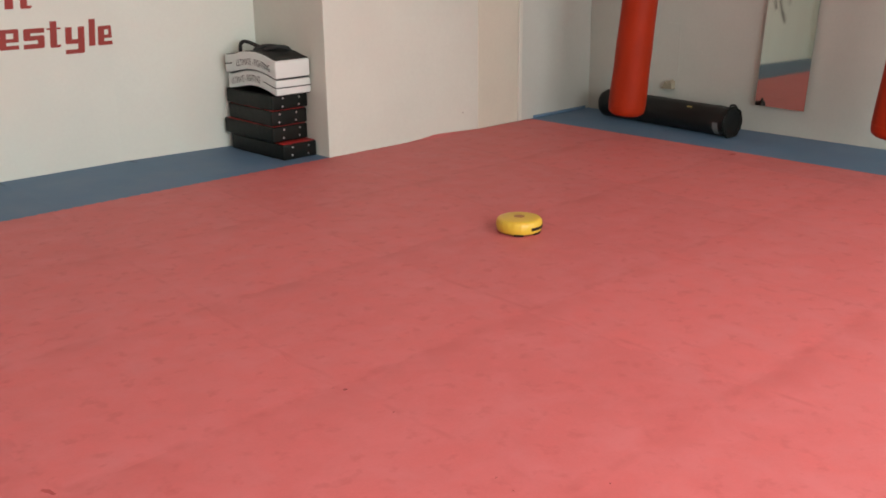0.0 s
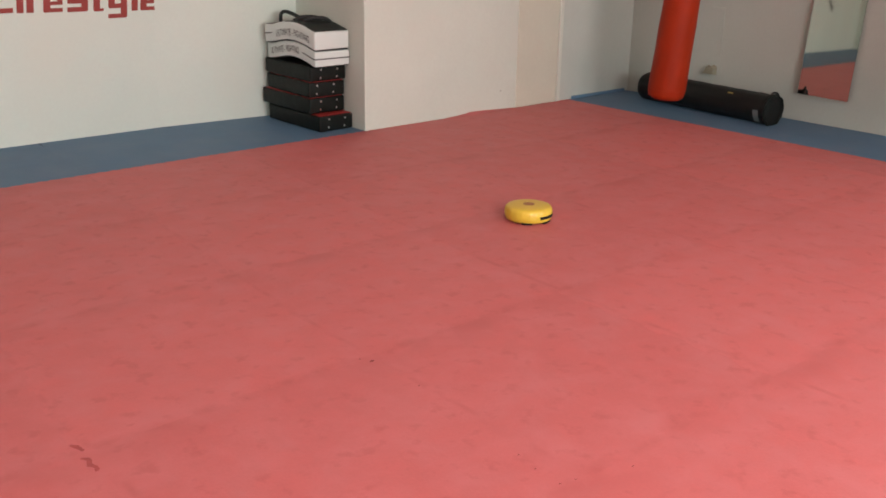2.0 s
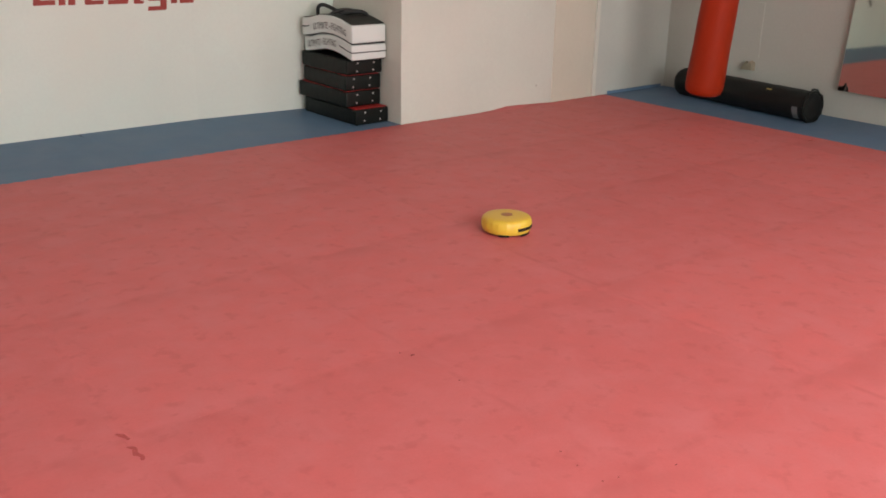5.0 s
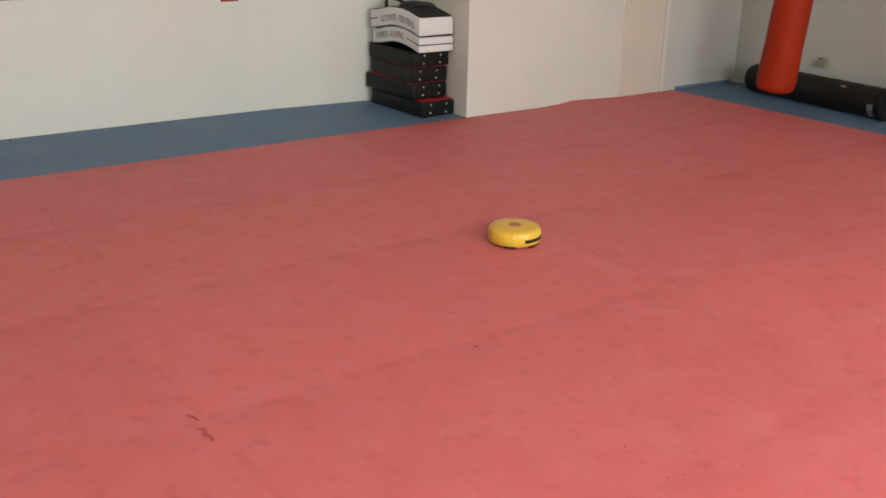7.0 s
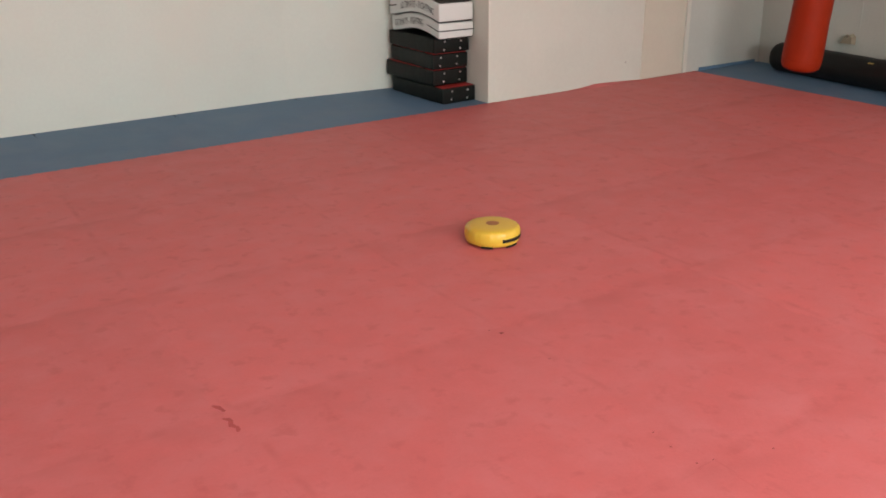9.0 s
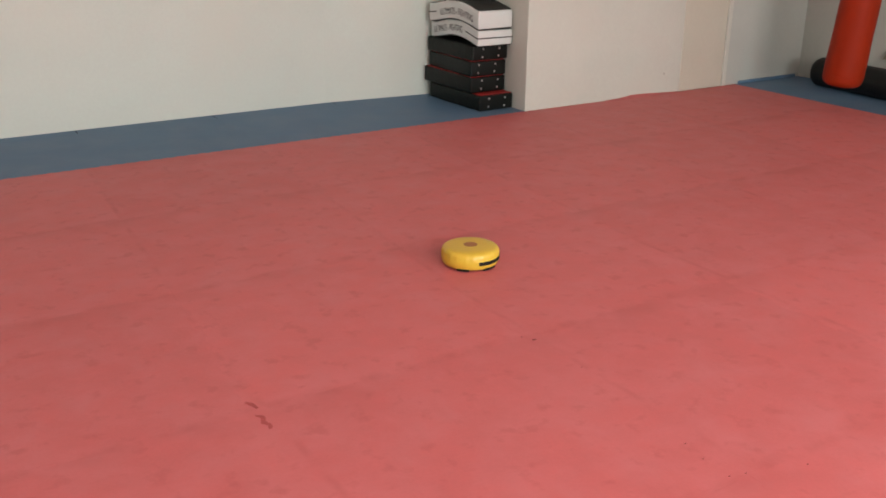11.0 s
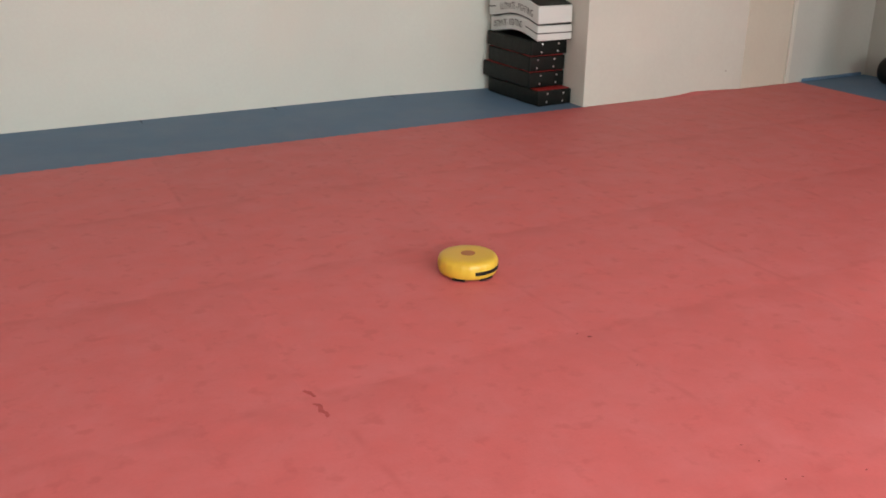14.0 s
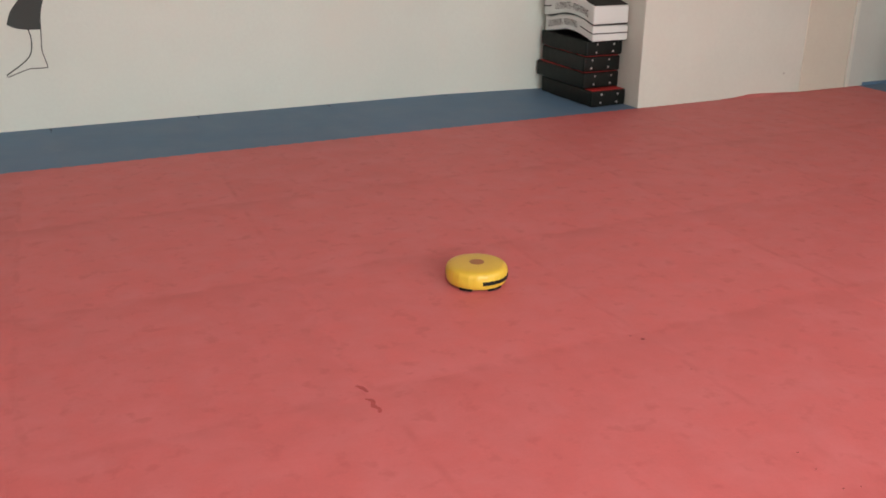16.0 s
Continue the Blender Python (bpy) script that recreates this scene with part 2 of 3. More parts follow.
def tube(points, radius, sides=8):
    """A round cord along a line of points."""
    bm = bmesh.new()
    pts = [Vector(p) for p in points]
    rings = []
    for i, p in enumerate(pts):
        way = (pts[min(i + 1, len(pts) - 1)] - pts[max(i - 1, 0)]).normalized()
        side = way.cross(Vector((0, 0, 1)) if abs(way.z) < 0.9 else Vector((1, 0, 0))).normalized()
        up = side.cross(way)
        rings.append([bm.verts.new(p + radius * (math.cos(2 * math.pi * k / sides) * side + math.sin(2 * math.pi * k / sides) * up)) for k in range(sides)])
    for a, b in zip(rings, rings[1:]):
        for k in range(sides):
            bm.faces.new((a[k], a[(k + 1) % sides], b[(k + 1) % sides], b[k]))
    bm.faces.new(rings[0][::-1])
    bm.faces.new(rings[-1])
    return bm


def smooth_line(points, steps=8):
    """Points along a Catmull-Rom curve through the given ones."""
    pts = [Vector(p) for p in points]
    ext = [2 * pts[0] - pts[1], *pts, 2 * pts[-1] - pts[-2]]
    out = []
    for i in range(1, len(ext) - 2):
        p0, p1, p2, p3 = ext[i - 1:i + 3]
        for k in range(steps):
            t = k / steps
            out.append(0.5 * (2 * p1 + (p2 - p0) * t + (2 * p0 - 5 * p1 + 4 * p2 - p3) * t * t + (3 * p1 - p0 - 3 * p2 + p3) * t ** 3))
    out.append(pts[-1])
    return out


# ---- the room: plan ----
NORTH, FACE, EAST, WEST, SOUTH, HIGH = 3.978, 3.011, 5.200, -5.6, -5.5, 3.1
PIER_X = 2.252
RED_EAST, RED_NORTH = 4.40, 3.005


def structure(name, bm, material, label):
    ob = finish(name, bm, material)
    return tagged(ob, label, "structure", kind="structure")


KINK_X, KINK = 1.15, 0.105   # the recessed wall comes forward a little towards the pier
nw = box(KINK_X, PIER_X + 0.2, NORTH, NORTH + 0.2, -0.05, HIGH)
for v in nw.verts:
    v.co.y -= KINK * max(v.co.x - KINK_X, 0) / (PIER_X - KINK_X)
box(WEST - 0.2, KINK_X, NORTH, NORTH + 0.2, -0.05, HIGH, bm=nw)
structure("wall_north", nw, MINT, "white painted plaster wall with red and black lettering")
structure("wall_pier", box(PIER_X, EAST + 0.2, FACE, NORTH + 0.2, -0.05, HIGH, 0.006, 2), WALL, "white painted projecting wall block beside the recess")
# the east wall gets its weaker light through its grey
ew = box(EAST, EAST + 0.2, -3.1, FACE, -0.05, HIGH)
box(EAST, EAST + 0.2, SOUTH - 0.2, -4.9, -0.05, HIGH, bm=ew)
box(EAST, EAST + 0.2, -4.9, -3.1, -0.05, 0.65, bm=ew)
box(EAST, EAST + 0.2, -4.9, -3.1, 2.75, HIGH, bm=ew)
structure("wall_east", ew, DIMMED_WALL, "light grey wall behind the hanging bags, darkened for its shade")
structure("wall_west", box(WEST - 0.2, WEST, SOUTH - 0.2, NORTH, -0.05, HIGH), WALL, "plain white painted wall")
structure("ceiling", box(WEST - 0.2, EAST + 0.2, SOUTH - 0.2, NORTH + 0.2, HIGH, HIGH + 0.15), CEILING, "plain white ceiling")
structure("floor", box(WEST, EAST, SOUTH, NORTH, -0.12, -0.022), SCREED, "dark screed under the foam mats")
WX0, WX1, WZ0, WZ1 = -3.45, 2.55, 0.7, 2.8
sw = box(WEST, WX0, SOUTH - 0.2, SOUTH, -0.05, HIGH)
box(WX1, EAST, SOUTH - 0.2, SOUTH, -0.05, HIGH, bm=sw)
box(WX0, WX1, SOUTH - 0.2, SOUTH, -0.05, WZ0, bm=sw)
box(WX0, WX1, SOUTH - 0.2, SOUTH, WZ1, HIGH, bm=sw)
structure("wall_south", sw, WALL, "white painted wall with a wide window opening")


def build_window(name, label, m, width, height, count):
    """A framed window of several lights, standing in x and z with its corner at the origin of m."""
    win = structure(name, box(0, width, -0.03, 0.03, 0, 0.06, 0.005), FRAME_PAINT, label)
    win.matrix_world = m
    part("window_frame", box(0, width, -0.03, 0.03, height - 0.06, height, 0.005), FRAME_PAINT, win)
    step = (width - 0.06) / count
    for k in range(count + 1):
        part("mullion", box(k * step, k * step + 0.06, -0.03, 0.03, 0.0605, height - 0.0605, 0.005), FRAME_PAINT, win)
    for k in range(count):
        pane = part("pane", box(k * step + 0.061, (k + 1) * step - 0.001, -0.003, 0.003, 0.061, height - 0.061), GLASS, win)
        pane.visible_shadow = False
    return win


build_window("window_1", "wide white framed window", pose(WX0, SOUTH - 0.14, WZ0), WX1 - WX0, WZ1 - WZ0, 5)
# this second window is unseen, added round the fill lamp in the east wall
build_window("fill_window", "unseen white framed window in the east wall, added for fill light", pose(EAST + 0.14, -4.9, 0.65, 0, 0, 90), 1.8, 2.10, 2)
structure("ground", box(-300, 300, -300, 300, -0.3, -0.125), SCREED, "grey paving outside the window")

# aged boards and a slim strip on the pier's front
structure("trim_panel", box(3.765, 4.236, FACE - 0.006, FACE + 0.01, 0.0, HIGH - 0.002, 0.003, 1), BEIGE, "cream aged flush panel on the wall")
structure("trim_strip", box(4.239, 4.281, FACE - 0.016, FACE + 0.01, 0.0, HIGH - 0.002, 0.005, 2), WALL, "slim white vertical cover strip")


# thin panel added over the pier so that its end looks less lit
structure("wall_shade_panel", box(4.284, EAST - 0.001, FACE - 0.004, FACE + 0.01, 0.0, HIGH - 0.002, 0.002, 1), END_SHADE, "cool grey-white overlay that shades the wall end beside the cover strip")


# ---- foam mats ----
def toothed(length, teeth, period=0.10, reach=0.013):
    """Offsets of an interlocking edge along its length: (distance, offset) pairs."""
    out = [(0.0, 0.0)]
    if teeth == "fine":
        period, reach = 0.036, 0.004
    if teeth:
        n = int((length - 0.04) / period)
        start = (length - n * period) / 2
        for i in range(n):
            a = start + i * period
            s = reach if i % 2 else -reach
            out += [(a + period * 0.18, 0.0), (a + period * 0.10, s), (a + period * 0.90, s), (a + period * 0.82, 0.0)]
    return out


DRIFT = 0.072   # how far the joints run off sideways, per metre towards the far wall


def mat_mesh(width, depth, sides, run_w=0.0, run_e=0.0):
    """One foam tile with its corner at the origin and its top at z = 0. sides: which of south, east, north, west are toothed.
    run_w, run_e: how far the west and east edges run off square, per metre."""
    south = [(d, o) for d, o in toothed(width, sides[0])]
    east = [(width + o, d) for d, o in toothed(depth, sides[1])]
    north = [(d, depth + o) for d, o in toothed(width, sides[2])]
    west = [(o, d) for d, o in toothed(depth, sides[3])]
    north = [(width, depth)] + north[:0:-1]
    west = [(0, depth)] + west[:0:-1]
    ring = [Vector((x, y)) for x, y in south + east + north + west]
    bm = bmesh.new()
    n = len(ring)
    top, low = [], []
    for i, p in enumerate(ring):
        a, b = (p - ring[i - 1]).normalized(), (ring[(i + 1) % n] - p).normalized()
        inward = (Vector((-a.y, a.x)) + Vector((-b.y, b.x)))
        inward = inward.normalized() if inward.length > 0.1 else Vector((-a.y, a.x))
        low.append(bm.verts.new((*(p + inward * 0.0001), -0.0006)))
        top.append(bm.verts.new((*(p + inward * 0.0003), 0.0)))
    base = [bm.verts.new((v.co.x, v.co.y, -0.021)) for v in low]
    for i in range(n):
        j = (i + 1) % n
        bm.faces.new((low[i], low[j], top[j], top[i]))
        bm.faces.new((base[i], base[j], low[j], low[i]))
    bm.faces.new(top)
    for v in bm.verts:
        k = min(max(v.co.x / width, 0), 1)
        v.co.x += v.co.y * (run_w + (run_e - run_w) * k)
    return bm


mat_cache = {}


def lay_mat(parent, x, y, width, depth, sides, material, run_w=0.0, run_e=0.0):
    key = (round(width, 3), round(depth, 3), sides, material.name, run_w, run_e)
    if key not in mat_cache:
        bm = mat_mesh(width, depth, sides, run_w, run_e)
        data = bpy.data.meshes.new("mat_tile")
        bm.to_mesh(data)
        bm.free()
        data.materials.append(material)
        mat_cache[key] = data
    ob = new("mat_tile", mat_cache[key])
    ob.location = (x, y, random.uniform(-0.00015, 0.00015))
    ob.parent = parent
    return ob


# ---- wall lettering and painted figure ----
def flat_shape(outline, y, depth=0.002):
    """A thin coat of paint on a wall that faces -y, from (x, z) corners."""
    bm = bmesh.new()
    back = [bm.verts.new((x, y, z)) for x, z in outline]
    front = [bm.verts.new((x, y - depth, z)) for x, z in outline]
    n = len(outline)
    bm.faces.new(front)
    for i in range(n):
        bm.faces.new((back[i], back[(i + 1) % n], front[(i + 1) % n], front[i]))
    return bm


def join_shapes(shapes):
    bm = bmesh.new()
    for s in shapes:
        data = bpy.data.meshes.new("piece")
        s.to_mesh(data)
        s.free()
        bm.from_mesh(data)
        bpy.data.meshes.remove(data)
    return bm


def rounded(x0, x1, z0, z1, corners="", r=0.018):
    """A rectangle whose named corners (a bottom left, b bottom right, c top right, d top left) are round."""
    out = []
    for key, cx, cz, a0 in (("a", x0 + r, z0 + r, 180), ("b", x1 - r, z0 + r, 270), ("c", x1 - r, z1 - r, 0), ("d", x0 + r, z1 - r, 90)):
        if key in corners:
            out += [(cx + r * math.cos(radians(a0 + k * 22.5)), cz + r * math.sin(radians(a0 + k * 22.5))) for k in range(5)]
        else:
            out.append({"a": (x0, z0), "b": (x1, z0), "c": (x1, z1), "d": (x0, z1)}[key])
    return out


S, B = 0.045, 0.030   # stroke widths, upright and level
XH, CAP = 0.128, 0.176


def glyph(ch, w):
    """The strokes of a blocky letter of width w on a baseline at 0: rectangles with rounded corners."""
    if ch == "L":
        return [((0, S, 0, CAP), ""), ((S, w, 0, B), "")]
    if ch == "i":
        return [((0, w, 0, XH), ""), ((0, w, XH + 0.02, CAP), "")]
    if ch == "f":
        return [((0, S, 0, CAP), "d"), ((S, w, CAP - B, CAP), ""), ((S, w, XH - B * 0.8, XH), "")]
    if ch == "e":
        return [((0, S, 0, XH), "ad"), ((S, w, 0, B * 0.85), ""), ((S, w, XH - B * 0.85, XH), "c"), ((S, w, 0.045, 0.068), ""), ((w - S * 0.75, w, 0.068, XH - B * 0.85), "")]
    if ch == "s":
        return [((0, w, 0, B), "b"), ((w - S, w, B, 0.052), ""), ((0, w, 0.052, 0.082), "ac"), ((0, S, 0.082, XH - B), ""), ((0, w, XH - B, XH), "d")]
    if ch == "t":
        return [((0.020, 0.020 + S, 0, CAP - 0.006), "a"), ((0.020 + S, w, 0, B * 0.6), "b"), ((0, 0.020, XH - 0.012, XH), ""), ((0.020 + S, w, XH - 0.012, XH), "")]
    if ch == "y":
        return [((0, S, 0.018, XH), "a"), ((S, w - S, 0.018, 0.018 + B), ""), ((w - S, w, -0.018, XH), ""), ((0, w, -0.046, -0.018), "b")]
    return [((0, w, 0, CAP), "")]


def slanted(outline, base):
    return [(x + 0.09 * (z - base - 0.06), z) for x, z in outline]


def letter(parent, ch, x0, x1, base):
    bm = join_shapes([flat_shape(slanted(rounded(x0 + a, x0 + b, base + c, base + d, corners, 0.012), base), NORTH + 0.0005, 0.0025) for (a, b, c, d), corners in glyph(ch, x1 - x0)])
    return part("letter", bm, RED_PAINT, parent)


sign = tagged(new("wall_lettering"), "blocky dark red painted words on the white wall", "lettering")
for ch, x0, x1 in (("L", 0.096, 0.233), ("i", 0.254, 0.297), ("f", 0.315, 0.383), ("e", 0.420, 0.544), ("s", 0.574, 0.711),
                   ("t", 0.727, 0.818), ("y", 0.848, 0.979), ("l", 1.010, 1.054), ("e", 1.073, 1.181)):
    letter(sign, ch, x0, x1, 0.845 - 0.026 * (x0 - 0.095))
line_above = tagged(new("wall_lettering"), "dark red painted word above the longer one", "lettering")
for ch, x0, x1 in (("l", 0.383, 0.423), ("i", 0.490, 0.544), ("t", 0.567, 0.659)):
    letter(line_above, ch, x0, x1, 1.091 - 0.02 * (x0 - 0.4))

emblem = finish("wall_emblem", flat_shape(rounded(-0.90, -0.143, 0.846, 1.25, "abcd", 0.06), NORTH + 0.0005, 0.003), BLACK_PAINT)
tagged(emblem, "black painted emblem with rounded corners on the white wall", "emblem")


def ribbon(points, width, y=NORTH):
    """A painted line of a given width along (x, z) points; width may taper to a second value."""
    w0, w1 = width if isinstance(width, tuple) else (width, width)
    pts = smooth_line([(x, 0, z) for x, z in points])
    left, right = [], []
    for i, p in enumerate(pts):
        way = (pts[min(i + 1, len(pts) - 1)] - pts[max(i - 1, 0)]).normalized()
        side = Vector((-way.z, 0, way.x)) * (w0 + (w1 - w0) * i / (len(pts) - 1)) / 2
        left.append((p.x + side.x, p.z + side.z))
        right.append((p.x - side.x, p.z - side.z))
    bm = bmesh.new()
    rows = [[bm.verts.new((x, y - d, z)) for (x, z), d in ((l, -0.0005), (l, 0.002), (r, 0.002), (r, -0.0005))] for l, r in zip(left, right)]
    for a, b in zip(rows, rows[1:]):
        for k in range(3):
            bm.faces.new((a[k], a[k + 1], b[k + 1], b[k]))
    return bm


hem = [(x, z) for x, _, z in smooth_line([(-1.712, 0, 0.646), (-1.665, 0, 0.622), (-1.600, 0, 0.612), (-1.524, 0, 0.610)], 6)]
back_edge = [(x, z) for x, _, z in smooth_line([(-1.524, 0, 0.611), (-1.516, 0, 0.70), (-1.492, 0, 0.785), (-1.44, 0, 0.95), (-1.40, 0, 1.12)], 6)]
front_edge = [(x, z) for x, _, z in smooth_line([(-1.56, 0, 1.12), (-1.59, 0, 0.86), (-1.635, 0, 0.786), (-1.685, 0, 0.72), (-1.712, 0, 0.650)], 6)]
figure = join_shapes([flat_shape(hem + back_edge[1:] + front_edge, NORTH + 0.0005, 0.0025),
                      ribbon([(-1.597, 0.613), (-1.588, 0.56), (-1.592, 0.50), (-1.612, 0.45), (-1.662, 0.405), (-1.750, 0.347)], 0.0072),
                      ribbon([(-1.750, 0.346), (-1.742, 0.336), (-1.690, 0.354), (-1.618, 0.377), (-1.560, 0.377), (-1.520, 0.379), (-1.515, 0.388), (-1.524, 0.432), (-1.535, 0.482), (-1.531, 0.55), (-1.526, 0.612)], 0.0058)])
tagged(finish("wall_figure", figure, BLACK_PAINT), "black line painting of a trouser leg and foot on the wall", "wall painting")
brushwork = tagged(new("wall_brushwork"), "black brush strokes painted on the white wall", "wall painting")
for line, taper in (([(-3.44, 1.30), (-3.44, 1.05), (-3.52, 0.855)], (0.075, 0.07)), ([(-3.64, 1.30), (-3.67, 1.08), (-3.79, 0.88), (-4.05, 0.66)], (0.07, 0.08)),
                    ([(-4.11, 1.14), (-4.23, 1.02), (-4.15, 0.95)], (0.03, 0.05)), ([(-3.03, 0.96), (-3.06, 0.87)], (0.02, 0.03))):
    part("brush_stroke", ribbon(line, taper), BLACK_PAINT, brushwork)


# ---- stack of kick shields in the recess ----
def shield_bm(length, width, thick, lift, edge=0.012, cut=28):
    """A padded slab from y = 0 to length, bowed upwards by lift, with soft edges."""
    bm = box(-width / 2, width / 2, 0, length, 0, thick)
    bmesh.ops.bevel(bm, geom=bm.edges[:], offset=edge, segments=3, affect="EDGES", profile=0.6)
    for k in range(1, cut):
        y = length * k / cut
        bmesh.ops.bisect_plane(bm, geom=bm.verts[:] + bm.edges[:] + bm.faces[:], plane_co=(0, y, 0), plane_no=(0, 1, 0))
    for v in bm.verts:
        v.co.z += bow(v.co.y, length, lift) + 0.0060 * noise.noise(v.co * 11 + Vector((length, lift * 50, thick)))
    return bm


def bow(y, length, lift):
    s = min(max(y / length, 0), 1)
    return lift * (math.sin(math.pi * s ** 0.85) ** 1.6)


def black_shield(x, y, z, length, width, thick, turn, label, red, eyelets):
    shield = tagged(new("kick_shield"), label, "kick shield", "stacked kick shields")
    shield.matrix_world = pose(x, y, z, 0, 0, turn)
    cover = part("cover", shield_bm(length, width, thick, 0.0), BLACK_COVER, shield, smooth=True)
    face = box(-width / 2 + 0.010, width / 2 - 0.010, 0.010, length - 0.010, thick - 0.001, thick + 0.0028, 0.002, 2)
    part("striking_face", face, RED_FACE if red else BLACK_VINYL, shield, "red striking face" if red else "")
    for dx in (-0.060, 0.078):
        for dz in (0.24, 0.76):
            rivet = lathe([(0.0078, 0.0), (0.0078, 0.002), (0.005, 0.0045), (0.002, 0.005)], 12)
            bmesh.ops.rotate(rivet, verts=rivet.verts, cent=(0, 0, 0), matrix=Matrix.Rotation(radians(90), 3, "X"))
            bmesh.ops.translate(rivet, verts=rivet.verts, vec=(dx + 0.012 + eyelets - 0.012 * (0.76 - dz), 0.001, thick * (dz + random.uniform(-0.03, 0.03))))
            part("eyelet", rivet, STEEL, cover, "bright metal eyelet", smooth=True)
    return shield


STACK = ((2.099, 3.151, 0.000, 0.665, 0.290, 0.112, 0.6, True), (2.086, 3.240, 0.1165, 0.630, 0.300, 0.112, 0.3, True),
         (2.082, 3.235, 0.233, 0.600, 0.296, 0.108, -2.2, True), (2.092, 3.231, 0.3455, 0.615, 0.300, 0.104, -0.8, False))
for k, (x, y, z, ln, wd, th, turn, red) in enumerate(STACK):
    black_shield(x, y, z, ln, wd, th, turn, ("black kick shield with red face lying on the blue mat", "black kick shield with red face in the stack", "black kick shield with red face in the stack", "black kick shield under the white ones")[k], red,
                 (-0.014, -0.006, -0.032, -0.012)[k])


def words_bm(text, size, spacing=1.0):
    """Built-in lettering as a mesh, lying in x and y, its origin at the left of the baseline."""
    curve = bpy.data.curves.new("words", "FONT")
    curve.body, curve.size, curve.space_character = text, size, spacing
    ob = bpy.data.objects.new("words", curve)
    scene.collection.objects.link(ob)
    data = bpy.data.meshes.new_from_object(ob.evaluated_get(bpy.context.evaluated_depsgraph_get()))
    bm = bmesh.new()
    bm.from_mesh(data)
    bpy.data.objects.remove(ob)
    bpy.data.meshes.remove(data)
    return bm


def white_shield(x, y, z, turn, label, words_y, words_long, handles):
    length, width, thick, lift = 0.640, 0.290, 0.126 if handles else 0.108, 0.046
    shield = tagged(new("curved_kick_shield"), label, "kick shield", "stacked kick shields")
    shield.matrix_world = pose(x, y, z, 0, 0, turn)
    cover = part("cover", shield_bm(length, width, thick, lift), WHITE_VINYL, shield, "white vinyl sides", smooth=True)
    for name, z0, z1, lab in (("back_face", thick - 0.001, thick + 0.004, "black back face"), ("striking_face", -0.004, 0.001, "black striking face")):
        bm = box(-width / 2 + 0.008, width / 2 - 0.008, 0.008, length - 0.008, z0, z1)
        for k in range(1, 24):
            bmesh.ops.bisect_plane(bm, geom=bm.verts[:] + bm.edges[:] + bm.faces[:], plane_co=(0, length * k / 24, 0), plane_no=(0, 1, 0))
        for v in bm.verts:
            v.co.z += bow(v.co.y, length, lift)
        part(name, bm, BLACK_VINYL, shield, lab)
    # black piping stripe on the sides
    stripe = bmesh.new()
    y0, y1 = (0.0, 0.16) if not handles else (length - 0.10, length)
    for k in range(12):
        a, b = y0 + (y1 - y0) * k / 12, y0 + (y1 - y0) * (k + 1) / 12
        q = [stripe.verts.new((-width / 2 - 0.0012, yy, thick * 0.5 + dz + bow(yy, length, lift))) for yy, dz in ((a, -0.004), (b, -0.004), (b, 0.004), (a, 0.004))]
        stripe.faces.new(q)
    if not handles:
        q = [stripe.verts.new((xx, -0.0012, thick * 0.5 + dz)) for xx, dz in ((-width / 2, -0.004), (width / 2, -0.004), (width / 2, 0.004), (-width / 2, 0.004))]
        stripe.faces.new(q)
    bmesh.ops.remove_doubles(stripe, verts=stripe.verts, dist=0.0002)
    part("piping", stripe, WEB, cover, "black piping stripe")
    text = words_bm("ULTIMATE - FIGHTING", 0.066)
    xs = [v.co.x for v in text.verts]
    wide = words_long / (max(xs) - min(xs))
    for v in text.verts:
        along = words_y - (v.co.x - min(xs)) * wide
        v.co = Vector((-width / 2 - 0.0015, along, 0.031 + v.co.y + bow(along, length, lift)))
    part("lettering", text, BLACK_VINYL, cover, "small black capital lettering")
    if handles:
        top = lambda yy: thick + 0.004 + bow(yy, length, lift)
        loop = tube(smooth_line([(-0.03, 0.60, top(0.60) - 0.004), (-0.035, 0.585, top(0.58) + 0.06), (-0.02, 0.54, top(0.54) + 0.075), (0.0, 0.44, top(0.44) + 0.035), (0.01, 0.36, top(0.36) - 0.003)]), 0.0135, 10)
        part("carrying_handle", loop, WEB, shield, "raised black carrying handle", smooth=True)
        for yy, xx in ((0.30, 0.02), (0.22, 0.045)):
            band = tube(smooth_line([(xx - 0.10, yy + 0.05, top(yy + 0.05) - 0.004), (xx - 0.06, yy + 0.03, top(yy) + 0.016), (xx, yy, top(yy) + 0.022), (xx + 0.05, yy - 0.02, top(yy) + 0.014), (xx + 0.075, yy - 0.03, top(yy - 0.03) - 0.004)]), 0.014, 10)
            part("forearm_strap", band, WEB, shield, "black forearm strap", smooth=True)
    return shield


white_shield(2.095, 3.178, 0.4535, -1.0, "white and black curved kick shield with black lettering", 0.590, 0.385, False)
white_shield(2.090, 3.171, 0.571, 0.8, "white and black curved kick shield with handles, topmost", 0.485, 0.415, True)


